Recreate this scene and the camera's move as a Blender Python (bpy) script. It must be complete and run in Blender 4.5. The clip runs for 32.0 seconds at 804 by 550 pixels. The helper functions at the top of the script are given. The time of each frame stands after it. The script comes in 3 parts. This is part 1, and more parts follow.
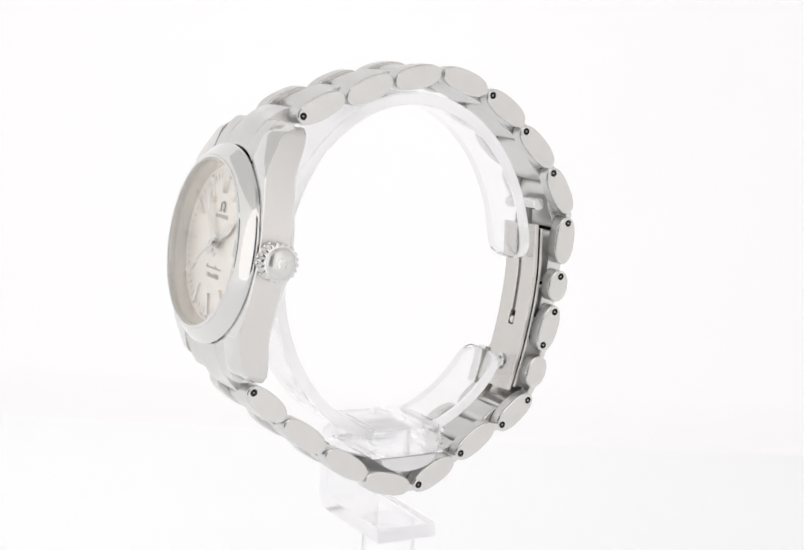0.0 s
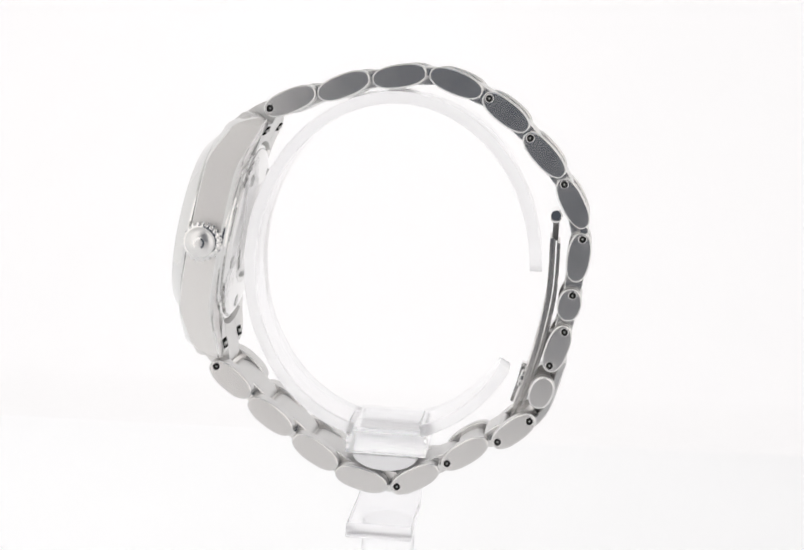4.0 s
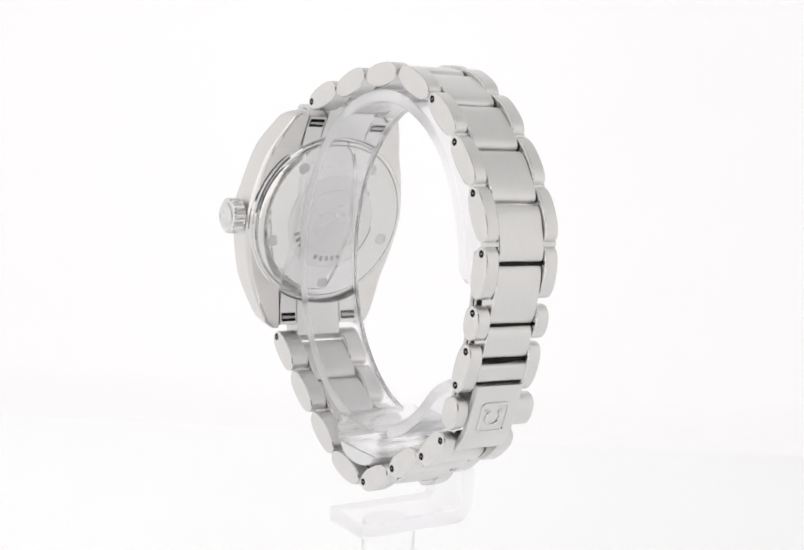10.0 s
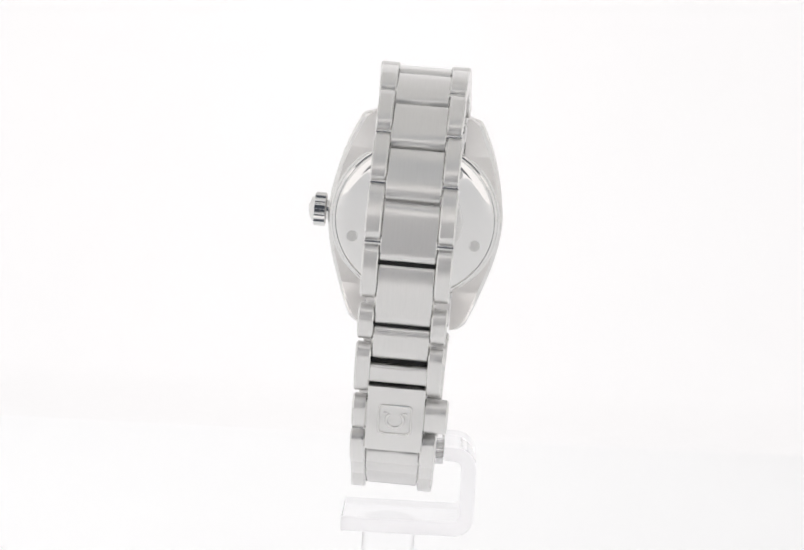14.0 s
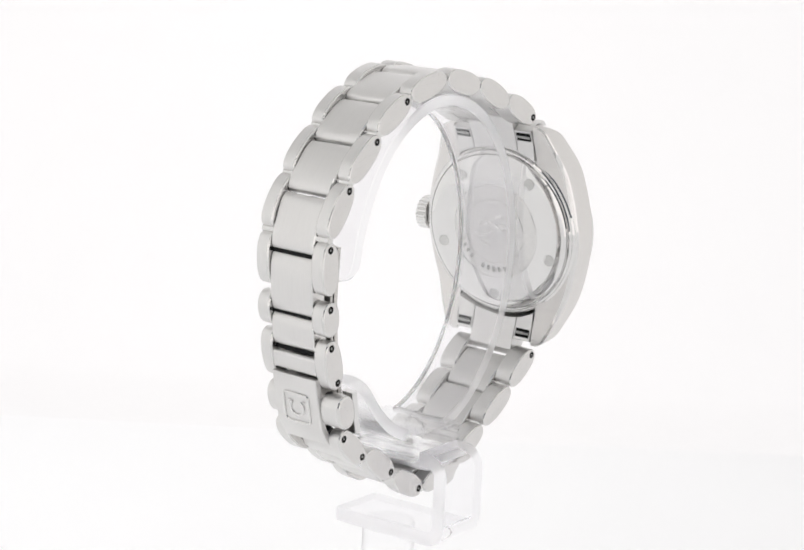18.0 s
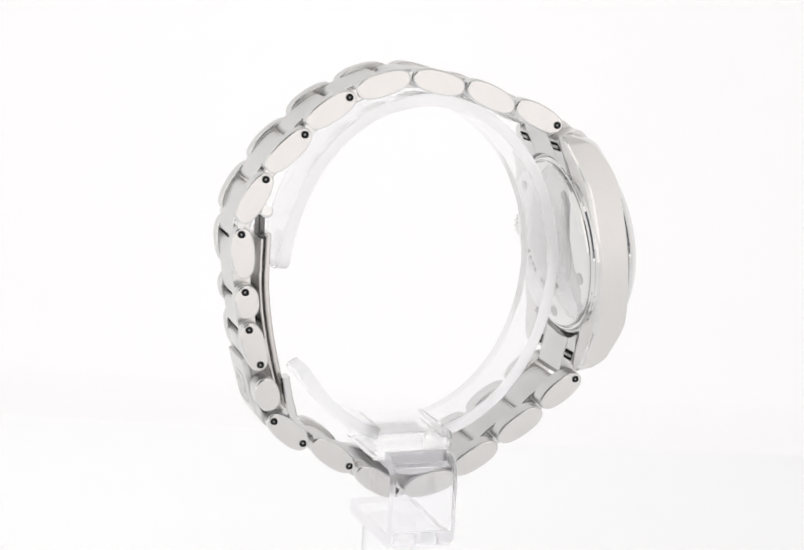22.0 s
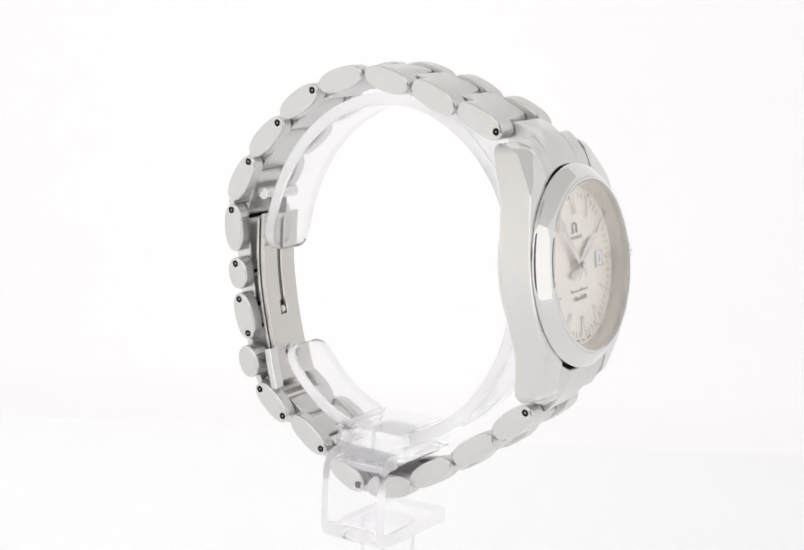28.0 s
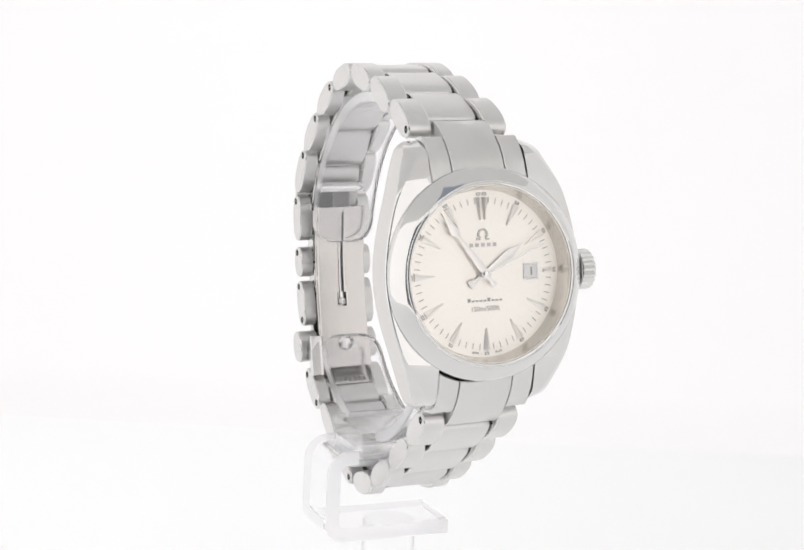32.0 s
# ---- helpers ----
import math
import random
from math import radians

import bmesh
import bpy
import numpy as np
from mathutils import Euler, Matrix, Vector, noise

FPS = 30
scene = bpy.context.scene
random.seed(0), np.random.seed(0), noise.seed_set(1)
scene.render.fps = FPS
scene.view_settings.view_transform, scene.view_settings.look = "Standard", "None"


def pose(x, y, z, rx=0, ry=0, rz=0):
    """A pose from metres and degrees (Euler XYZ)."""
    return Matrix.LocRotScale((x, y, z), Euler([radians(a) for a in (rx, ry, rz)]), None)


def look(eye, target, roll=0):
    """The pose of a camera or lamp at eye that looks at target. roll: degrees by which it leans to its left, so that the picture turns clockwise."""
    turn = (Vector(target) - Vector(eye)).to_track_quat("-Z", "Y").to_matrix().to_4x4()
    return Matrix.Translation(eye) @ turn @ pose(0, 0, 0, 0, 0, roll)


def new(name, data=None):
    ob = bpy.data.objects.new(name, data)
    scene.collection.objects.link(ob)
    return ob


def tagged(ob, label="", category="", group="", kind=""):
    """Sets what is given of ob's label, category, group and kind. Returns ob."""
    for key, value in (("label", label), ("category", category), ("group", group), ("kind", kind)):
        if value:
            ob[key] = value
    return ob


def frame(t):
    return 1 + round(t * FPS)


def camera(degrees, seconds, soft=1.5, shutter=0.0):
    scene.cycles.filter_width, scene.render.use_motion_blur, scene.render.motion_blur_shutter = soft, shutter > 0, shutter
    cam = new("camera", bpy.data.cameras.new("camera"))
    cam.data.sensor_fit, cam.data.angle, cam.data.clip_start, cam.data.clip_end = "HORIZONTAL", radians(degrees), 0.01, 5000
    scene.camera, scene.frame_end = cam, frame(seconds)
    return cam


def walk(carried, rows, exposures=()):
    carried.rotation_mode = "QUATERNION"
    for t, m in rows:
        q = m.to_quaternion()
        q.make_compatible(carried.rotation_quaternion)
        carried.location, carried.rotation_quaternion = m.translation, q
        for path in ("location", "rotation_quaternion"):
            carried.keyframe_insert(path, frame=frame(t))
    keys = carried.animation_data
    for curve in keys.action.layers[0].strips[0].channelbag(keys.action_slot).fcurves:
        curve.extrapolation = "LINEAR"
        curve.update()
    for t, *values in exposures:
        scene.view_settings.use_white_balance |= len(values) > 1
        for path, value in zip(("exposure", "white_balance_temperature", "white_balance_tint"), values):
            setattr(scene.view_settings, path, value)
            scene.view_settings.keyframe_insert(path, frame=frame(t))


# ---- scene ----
SECONDS = 32.0
EYE_Z = 0.1369
cam = camera(27.49, SECONDS, soft=1.8)
# The camera stands still in the mouth of a white light tent and looks a little down at the turning stand.
EYE = Vector((0.0, -0.2464, EYE_Z))
DOWN, ASIDE, ROLL = radians(10.102), radians(0.0196), 2.914
AIM = EYE + Vector((math.sin(ASIDE) * math.cos(DOWN), math.cos(ASIDE) * math.cos(DOWN), -math.sin(DOWN)))
walk(cam, [(0.0, look(EYE, AIM, ROLL)), (SECONDS, look(EYE, AIM, ROLL))], exposures=[(0.0, 0.0), (SECONDS, 0.0)])

# ---- world: the dim room outside the tent ----
world = bpy.data.worlds.new("dim_room")
world.use_nodes = True
world.node_tree.nodes["Background"].inputs["Color"].default_value = (0.09, 0.10, 0.12, 1)
world.node_tree.nodes["Background"].inputs["Strength"].default_value = 1.0
scene.world = world

# hand-set glow of each tent sheet in place of lamps, uneven per side
FLOOR_GLOW, TOP_GLOW, FRONT_GLOW, WEST_GLOW, EAST_GLOW, BACK_GLOW = 0.38, 0.14, 0.72, 0.43, 0.34, 0.485


# ---- materials ----
def shader(name):
    m = bpy.data.materials.new(name)
    m.use_nodes = True
    return m, m.node_tree.nodes, m.node_tree.links, m.node_tree.nodes["Principled BSDF"]


def steel(name, colour, rough, stretch=(1, 1, 1), grain=0.0, rough_var=0.0, smudge=0.05):
    """Steel with brush lines along the axis of the smallest stretch and faint smudges."""
    m, n, l, b = shader(name)
    b.inputs["Metallic"].default_value = 1.0
    tc = n.new("ShaderNodeTexCoord")
    mp = n.new("ShaderNodeMapping")
    mp.inputs["Scale"].default_value = stretch
    l.new(tc.outputs["Object"], mp.inputs["Vector"])
    fine = n.new("ShaderNodeTexNoise")
    fine.inputs["Scale"].default_value = 1.0
    fine.inputs["Detail"].default_value = 3.0
    l.new(mp.outputs["Vector"], fine.inputs["Vector"])
    big = n.new("ShaderNodeTexNoise")
    big.inputs["Scale"].default_value = 260.0
    big.inputs["Detail"].default_value = 2.0
    l.new(tc.outputs["Object"], big.inputs["Vector"])
    mr = n.new("ShaderNodeMapRange")
    mr.inputs["To Min"].default_value = max(0.02, rough - rough_var)
    mr.inputs["To Max"].default_value = rough + rough_var
    l.new(big.outputs["Fac"], mr.inputs["Value"])
    l.new(mr.outputs["Result"], b.inputs["Roughness"])
    mix = n.new("ShaderNodeMix")
    mix.data_type = "RGBA"
    mix.inputs["A"].default_value = (*[c * (1 - smudge) for c in colour], 1)
    mix.inputs["B"].default_value = (*[min(1, c * (1 + smudge)) for c in colour], 1)
    l.new(fine.outputs["Fac"], mix.inputs["Factor"])
    l.new(mix.outputs["Result"], b.inputs["Base Color"])
    if grain:
        bp = n.new("ShaderNodeBump")
        bp.inputs["Strength"].default_value = grain
        bp.inputs["Distance"].default_value = 0.00002
        l.new(fine.outputs["Fac"], bp.inputs["Height"])
        l.new(bp.outputs["Normal"], b.inputs["Normal"])
    return m


STEEL = (0.755, 0.75, 0.74)
brushed = steel("brushed_steel", STEEL, 0.34, (12000, 160, 12000), 0.14, 0.03, 0.06)
flank = steel("brushed_link_side", (0.735, 0.721, 0.709), 0.23, (400, 400, 400), 0.0, 0.03, 0.04)
brushed_side = steel("brushed_case_steel", (0.78, 0.765, 0.75), 0.45, (9000, 160, 9000), 0.05, 0.03, 0.035)
for m_ in (brushed,):
    across = m_.node_tree.nodes.new("ShaderNodeTangent")
    across.direction_type, across.axis = "RADIAL", "Y"
    m_.node_tree.nodes["Principled BSDF"].inputs["Anisotropic"].default_value = 0.8
    m_.node_tree.links.new(across.outputs["Tangent"], m_.node_tree.nodes["Principled BSDF"].inputs["Tangent"])
polished = steel("polished_steel", (0.76, 0.757, 0.75), 0.04, (300, 300, 300), 0.0, 0.015, 0.02)
satin = steel("satin_steel", (0.74, 0.735, 0.725), 0.20, (400, 400, 400), 0.0, 0.06, 0.04)
haze_steel = steel("hazy_steel", (0.72, 0.715, 0.705), 0.24, (1500, 1500, 1500), 0.25, 0.08, 0.06)
crown_steel = steel("worn_crown_steel", (0.76, 0.755, 0.745), 0.3, (900, 900, 900), 0.15, 0.05, 0.05)
blade_steel = steel("blade_steel", (0.66, 0.64, 0.62), 0.22, (9000, 100, 9000), 0.12, 0.02, 0.06)


def plain(name, colour, rough=0.5, metal=0.0, spots=0.05, scale=900.0):
    m, n, l, b = shader(name)
    b.inputs["Roughness"].default_value = rough
    b.inputs["Metallic"].default_value = metal
    tc = n.new("ShaderNodeTexCoord")
    no = n.new("ShaderNodeTexNoise")
    no.inputs["Scale"].default_value = scale
    no.inputs["Detail"].default_value = 4.0
    l.new(tc.outputs["Object"], no.inputs["Vector"])
    mix = n.new("ShaderNodeMix")
    mix.data_type = "RGBA"
    mix.inputs["A"].default_value = (*[c * (1 - spots) for c in colour], 1)
    mix.inputs["B"].default_value = (*[min(1, c * (1 + spots)) for c in colour], 1)
    l.new(no.outputs["Fac"], mix.inputs["Factor"])
    l.new(mix.outputs["Result"], b.inputs["Base Color"])
    return m


def clear(name, tint, ior, rough, through_part=1.0, gloss=0.0):
    m, n, l, b = shader(name)
    b.inputs["Base Color"].default_value = (*tint, 1)
    b.inputs["Transmission Weight"].default_value = through_part
    b.inputs["IOR"].default_value = ior
    b.inputs["Roughness"].default_value = rough
    b.inputs["Coat Weight"].default_value = gloss
    b.inputs["Coat Roughness"].default_value = 0.08
    return m


def glow_sheet(name, colour, strength, spot=None):
    """Sheet that glows by itself, standing in for lamps that are not built."""
    m, n, l, b = shader(name)
    tc = n.new("ShaderNodeTexCoord")
    no = n.new("ShaderNodeTexNoise")
    no.inputs["Scale"].default_value = 6.0
    l.new(tc.outputs["Object"], no.inputs["Vector"])
    mr = n.new("ShaderNodeMapRange")
    mr.inputs["To Min"].default_value = strength * 0.94
    mr.inputs["To Max"].default_value = strength * 1.06
    l.new(no.outputs["Fac"], mr.inputs["Value"])
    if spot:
        # painted pool of glow: brightest at the given spot, fading outwards
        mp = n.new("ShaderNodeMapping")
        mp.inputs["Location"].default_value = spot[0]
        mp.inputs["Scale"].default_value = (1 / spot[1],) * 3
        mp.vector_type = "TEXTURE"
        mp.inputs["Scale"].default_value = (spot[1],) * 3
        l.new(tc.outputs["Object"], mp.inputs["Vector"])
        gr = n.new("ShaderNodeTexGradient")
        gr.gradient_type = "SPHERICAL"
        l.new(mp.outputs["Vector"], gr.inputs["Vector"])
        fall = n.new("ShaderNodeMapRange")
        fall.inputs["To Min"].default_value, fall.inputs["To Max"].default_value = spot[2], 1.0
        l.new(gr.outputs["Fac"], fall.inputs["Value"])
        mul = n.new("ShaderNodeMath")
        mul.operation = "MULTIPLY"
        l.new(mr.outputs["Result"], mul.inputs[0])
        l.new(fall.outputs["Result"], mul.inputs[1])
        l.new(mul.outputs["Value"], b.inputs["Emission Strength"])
    else:
        l.new(mr.outputs["Result"], b.inputs["Emission Strength"])
    b.inputs["Base Color"].default_value = (*colour, 1)
    b.inputs["Emission Color"].default_value = (*[c / max(colour) for c in colour], 1)
    b.inputs["Roughness"].default_value = 0.9
    b.inputs["Specular IOR Level"].default_value = 0.1
    return m


notch_steel = steel("blasted_steel", (0.52, 0.52, 0.51), 0.5, (3000, 3000, 3000), 0.1, 0.05, 0.05)
key_steel = steel("key_hole_steel", (0.64, 0.64, 0.63), 0.4, (3000, 3000, 3000), 0.1, 0.05, 0.05)
hand_steel = steel("hand_steel", (0.82, 0.80, 0.78), 0.3, (300, 300, 300), 0.0, 0.02, 0.02)
dark_blade = steel("dull_dark_steel", (0.24, 0.235, 0.23), 0.4, (9000, 200, 9000), 0.1, 0.05, 0.08)
marker_steel = steel("marker_steel", (0.92, 0.89, 0.85), 0.35, (300, 300, 300), 0.0, 0.03, 0.03)
# near-black that stands in for the shade inside holes and gaps
dark = plain("recess_shade_black", (0.02, 0.02, 0.02), 0.9)
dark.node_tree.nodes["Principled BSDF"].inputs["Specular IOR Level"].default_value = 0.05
dial_silver = plain("silvered_dial", (0.99, 0.95, 0.895), 0.36, 0.7, 0.015, 1500.0)
sun = dial_silver.node_tree.nodes.new("ShaderNodeTangent")
sun.direction_type, sun.axis = "RADIAL", "Z"
dial_silver.node_tree.nodes["Principled BSDF"].inputs["Anisotropic"].default_value = 0.7
dial_silver.node_tree.links.new(sun.outputs["Tangent"], dial_silver.node_tree.nodes["Principled BSDF"].inputs["Tangent"])
rehaut_steel = plain("silvered_flange", (0.78, 0.75, 0.70), 0.25, 0.8, 0.03)
ink = plain("grey_print", (0.40, 0.375, 0.35), 0.5)
name_metal = steel("dark_applied_metal", (0.50, 0.48, 0.46), 0.3, (300, 300, 300), 0.0, 0.03, 0.03)
date_white = plain("white_date_disc", (0.85, 0.85, 0.84), 0.5)
lume = plain("white_lume", (0.82, 0.82, 0.80), 0.6)
acrylic = clear("clear_acrylic", (0.99, 0.987, 0.998), 1.145, 0.06, 0.94, 0.5)
acrylic_cut = clear("sawn_acrylic_edge", (0.99, 0.985, 1.0), 1.1, 0.3, 0.86)
# rough edge with some white, standing in for light piped through the acrylic
acrylic_edge = clear("bright_acrylic_edge", (0.995, 0.993, 1.0), 1.14, 0.5, 0.9, 0.7)
acrylic_block = clear("cloudy_acrylic_block", (0.995, 0.995, 1.0), 1.11, 0.22, 0.96, 1.0)
# nearly opaque white that paints the bright internal reflection under the block
acrylic_boss = clear("boss_reflection_white", (0.97, 0.97, 0.985), 1.2, 0.3, 0.15)
acrylic_rod = clear("frosted_acrylic_rod", (0.985, 0.985, 0.99), 1.07, 0.4)
sapphire, n_, l_, b_ = shader("watch_crystal")
clear_part = n_.new("ShaderNodeBsdfTransparent")
gloss_part = n_.new("ShaderNodeBsdfGlossy")
gloss_part.inputs["Roughness"].default_value = 0.0
facing = n_.new("ShaderNodeLayerWeight")
facing.inputs["Blend"].default_value = 0.5
steep = n_.new("ShaderNodeMath")
steep.operation = "POWER"
steep.inputs[1].default_value = 5.0
l_.new(facing.outputs["Facing"], steep.inputs[0])
fres = n_.new("ShaderNodeMath")
fres.operation = "MULTIPLY_ADD"
fres.inputs[1].default_value, fres.inputs[2].default_value = 0.95, 0.012
l_.new(steep.outputs["Value"], fres.inputs[0])
both = n_.new("ShaderNodeMixShader")
l_.new(fres.outputs["Value"], both.inputs["Fac"])
l_.new(clear_part.outputs["BSDF"], both.inputs[1])
l_.new(gloss_part.outputs["BSDF"], both.inputs[2])
l_.new(both.outputs["Shader"], n_["Material Output"].inputs["Surface"])
# the floor glows by itself, painted brightest left of the middle
table_white = glow_sheet("white_glow_floor", (0.76, 0.76, 0.765), FLOOR_GLOW, ((-0.07, 0.13, 0.0), 0.30, 0.65))
cloth_west = glow_sheet("tent_west_cloth", (0.62, 0.617, 0.613), WEST_GLOW)
cloth_east = glow_sheet("tent_east_cloth", (0.62, 0.617, 0.613), EAST_GLOW)
# warm front glow stands in for lamps round the mouth
cloth_front = glow_sheet("tent_front_cloth", (0.62, 0.603, 0.594), FRONT_GLOW)
# unseen panel glowing by itself, added for bluish reflections through the hatch
bluish_glow_panel = glow_sheet("bluish_panel_glow", (0.50, 0.54, 0.60), 0.30)
outside_table = plain("grey_table_top", (0.42, 0.42, 0.43), 0.5, 0.0, 0.05, 20.0)
# backdrop glow painted brightest near the middle, fading to the sides
cloth_back = glow_sheet("tent_back_cloth", (0.62, 0.613, 0.616), BACK_GLOW, ((-0.03, 0.254, 0.13), 0.34, 0.84))
cloth_top = glow_sheet("tent_top_cloth", (0.62, 0.617, 0.61), TOP_GLOW)



# ---- building helpers (all lengths in millimetres) ----
def mm_pose(m):
    """The same pose with its place turned from millimetres into metres."""
    r = m.copy()
    r.translation = m.translation * 0.001
    return r


def finish(bm, mats, name, angle=32):
    bmesh.ops.recalc_face_normals(bm, faces=bm.faces)
    bmesh.ops.scale(bm, vec=(0.001, 0.001, 0.001), verts=bm.verts)
    me = bpy.data.meshes.new(name)
    bm.to_mesh(me)
    bm.free()
    for m in (mats if isinstance(mats, (list, tuple)) else [mats]):
        me.materials.append(m)
    for p in me.polygons:
        p.use_smooth = True
    me.set_sharp_from_angle(angle=radians(angle))
    return me


def part(name, bm, material, parent, label="", m=None, angle=32):
    """Links a bmesh (or a mesh) as one mesh object under a thing or a part."""
    me = bm if isinstance(bm, bpy.types.Mesh) else finish(bm, material, name, angle)
    ob = new(name, me)
    ob.parent = parent
    if m is not None:
        ob.matrix_basis = mm_pose(m)
    return tagged(ob, label)


def thing(name, label, category, m):
    ob = new(name)
    ob.empty_display_size = 0.01
    ob.matrix_basis = mm_pose(m)
    return tagged(ob, label, category)


def loft(bm, rings, cap=True, closed=True, mat=0, mats=None, cap_mat=None, steps=None):
    """Quads between rings of equal length; mats gives the material of each strip round the ring."""
    vs = [[bm.verts.new(p) for p in r] for r in rings]
    k = len(vs[0])
    for j, (a, b) in enumerate(zip(vs, vs[1:])):
        for i in range(k if closed else k - 1):
            f = bm.faces.new((a[i], a[(i + 1) % k], b[(i + 1) % k], b[i]))
            f.material_index = steps[j] if steps else mats[i] if mats else mat
    if cap:
        for r in (vs[0], vs[-1]):
            f = bm.faces.new(r)
            f.material_index = mat if cap_mat is None else cap_mat
    return bm


def lathe(bm, profile, seg=96, mat=0, closed=True):
    """Turns (radius, height) points round the third axis; a radius of 0 closes with a fan."""
    rows = []
    for r, h in profile:
        if r < 1e-6:
            rows.append([bm.verts.new((0, 0, h))])
        else:
            rows.append([bm.verts.new((r * math.cos(2 * math.pi * i / seg), r * math.sin(2 * math.pi * i / seg), h)) for i in range(seg)])
    pairs = list(zip(rows, rows[1:]))
    if closed and len(rows[0]) > 1 and len(rows[-1]) > 1:
        pairs.append((rows[-1], rows[0]))
    for a, b in pairs:
        for i in range(seg):
            j = (i + 1) % seg
            q = [a[i % len(a)], a[j % len(a)], b[j % len(b)], b[i % len(b)]]
            q = list(dict.fromkeys(q))
            if len(q) > 2:
                bm.faces.new(q).material_index = mat
    return bm


def box(bm, x0, x1, y0, y1, z0, z1, bevel=0.0, mat=0):
    made = bmesh.ops.create_cube(bm, size=1.0)["verts"]
    for v in made:
        v.co = Vector(((x0 + x1) / 2 + v.co.x * (x1 - x0), (y0 + y1) / 2 + v.co.y * (y1 - y0), (z0 + z1) / 2 + v.co.z * (z1 - z0)))
    faces = {f for v in made for f in v.link_faces}
    for f in faces:
        f.material_index = mat
    if bevel:
        bmesh.ops.bevel(bm, geom=list({e for f in faces for e in f.edges}), offset=bevel, segments=2, profile=0.5, affect="EDGES")
    return bm


def slab(bm, half, length, thick, power, seg=36, bevel=0.2, power_in=None):
    """A link: a rounded outline along the second axis, drawn out along the first, with broken edges."""
    def ring(x, shrink):
        out = []
        for i in range(seg):
            a = 2 * math.pi * i / seg
            c, s = math.cos(a), math.sin(a)
            out.append((x, math.copysign(abs(c) ** (2 / power), c) * (length / 2 - shrink), math.copysign(abs(s) ** (2 / power), s) * (thick / 2 - shrink)))
        return out
    return loft(bm, [ring(-half, bevel), ring(-half + bevel * 0.35, bevel * 0.35), ring(-half + bevel, 0), ring(half - bevel, 0), ring(half - bevel * 0.35, bevel * 0.35), ring(half, bevel)], cap_mat=1, steps=[2, 2, 0, 2, 2])


def strip(bm, path, x0, x1, thick, mat=0, edge=0):
    """A band of even thickness along a path of (second, third) points, with both edges slightly broken."""
    rings = []
    for i, (y, z) in enumerate(path):
        a, b = path[max(0, i - 1)], path[min(len(path) - 1, i + 1)]
        d = Vector((b[0] - a[0], b[1] - a[1])).normalized()
        ny, nz = -d.y * thick / 2, d.x * thick / 2
        e = min(0.15, thick / 4)
        k = 1 - e / (thick / 2)
        rings.append([(x0 + e, y - ny, z - nz), (x1 - e, y - ny, z - nz), (x1, y - ny * k, z - nz * k), (x1, y + ny * k, z + nz * k),
                      (x1 - e, y + ny, z + nz), (x0 + e, y + ny, z + nz), (x0, y + ny * k, z + nz * k), (x0, y - ny * k, z - nz * k)])
    return loft(bm, rings, mat=max(mat, edge), mats=[mat, edge, edge, edge, mat, edge, edge, edge])


def lettering(name, text, size, material, parent, m, label="", depth=0.02):
    cu = bpy.data.curves.new(name, "FONT")
    cu.body, cu.size, cu.align_x, cu.align_y, cu.extrude = text, size * 0.001, "CENTER", "CENTER", depth * 0.001
    tmp = bpy.data.objects.new(name, cu)
    scene.collection.objects.link(tmp)
    me = bpy.data.meshes.new_from_object(tmp)
    bpy.data.objects.remove(tmp)
    me.materials.clear()
    me.materials.append(material)
    return part(name, me, material, parent, label, m)


# ---- the tent: table sheet, walls, top ----
def setting(name, bm, material, label, kind="structure"):
    ob = new(name, finish(bm, material, name))
    return tagged(ob, label, kind=kind)


BACK_Y, FRONT_Y, SIDE_X, TOP_Z = 254.0, -300.0, 330.0, 420.0
setting("ground", box(bmesh.new(), -900, 900, -900, FRONT_Y - 12, -12, -1, 0), outside_table, "plain grey table top outside the tent")
setting("floor", box(bmesh.new(), -SIDE_X - 12, SIDE_X + 12, FRONT_Y - 12, BACK_Y, -12, 0, 0), table_white, "smooth white floor under the turning stand with glow painted in")
COVE = 15.0
sheet = [(BACK_Y - COVE + COVE * math.sin(radians(a)), COVE - COVE * math.cos(radians(a)) - 0.2) for a in range(0, 91, 6)] + [(BACK_Y, 120), (BACK_Y, 260), (BACK_Y, TOP_Z)]
backdrop = bmesh.new()
loft(backdrop, [[(x, y, z) for y, z in sheet] + [(x, BACK_Y + 12, TOP_Z), (x, BACK_Y + 12, -3), (x, BACK_Y - COVE, -3)] for x in (-SIDE_X - 12, -110, 0, 110, SIDE_X + 12)])
setting("wall_north", backdrop, cloth_back, "white backdrop of a light tent that curves into the floor, glow painted in")
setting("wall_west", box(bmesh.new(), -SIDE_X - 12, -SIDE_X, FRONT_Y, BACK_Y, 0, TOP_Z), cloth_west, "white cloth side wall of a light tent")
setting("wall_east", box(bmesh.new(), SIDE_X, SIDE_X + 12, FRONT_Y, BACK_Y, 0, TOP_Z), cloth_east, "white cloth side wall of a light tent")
roof = bmesh.new()
HATCH = (-5, 100, -225, -95)
box(roof, -SIDE_X - 12, HATCH[0], FRONT_Y - 12, BACK_Y + 12, TOP_Z, TOP_Z + 6)
box(roof, HATCH[1], SIDE_X + 12, FRONT_Y - 12, BACK_Y + 12, TOP_Z, TOP_Z + 6)
box(roof, HATCH[0], HATCH[1], FRONT_Y - 12, HATCH[2], TOP_Z, TOP_Z + 6)
box(roof, HATCH[0], HATCH[1], HATCH[3], BACK_Y + 12, TOP_Z, TOP_Z + 6)
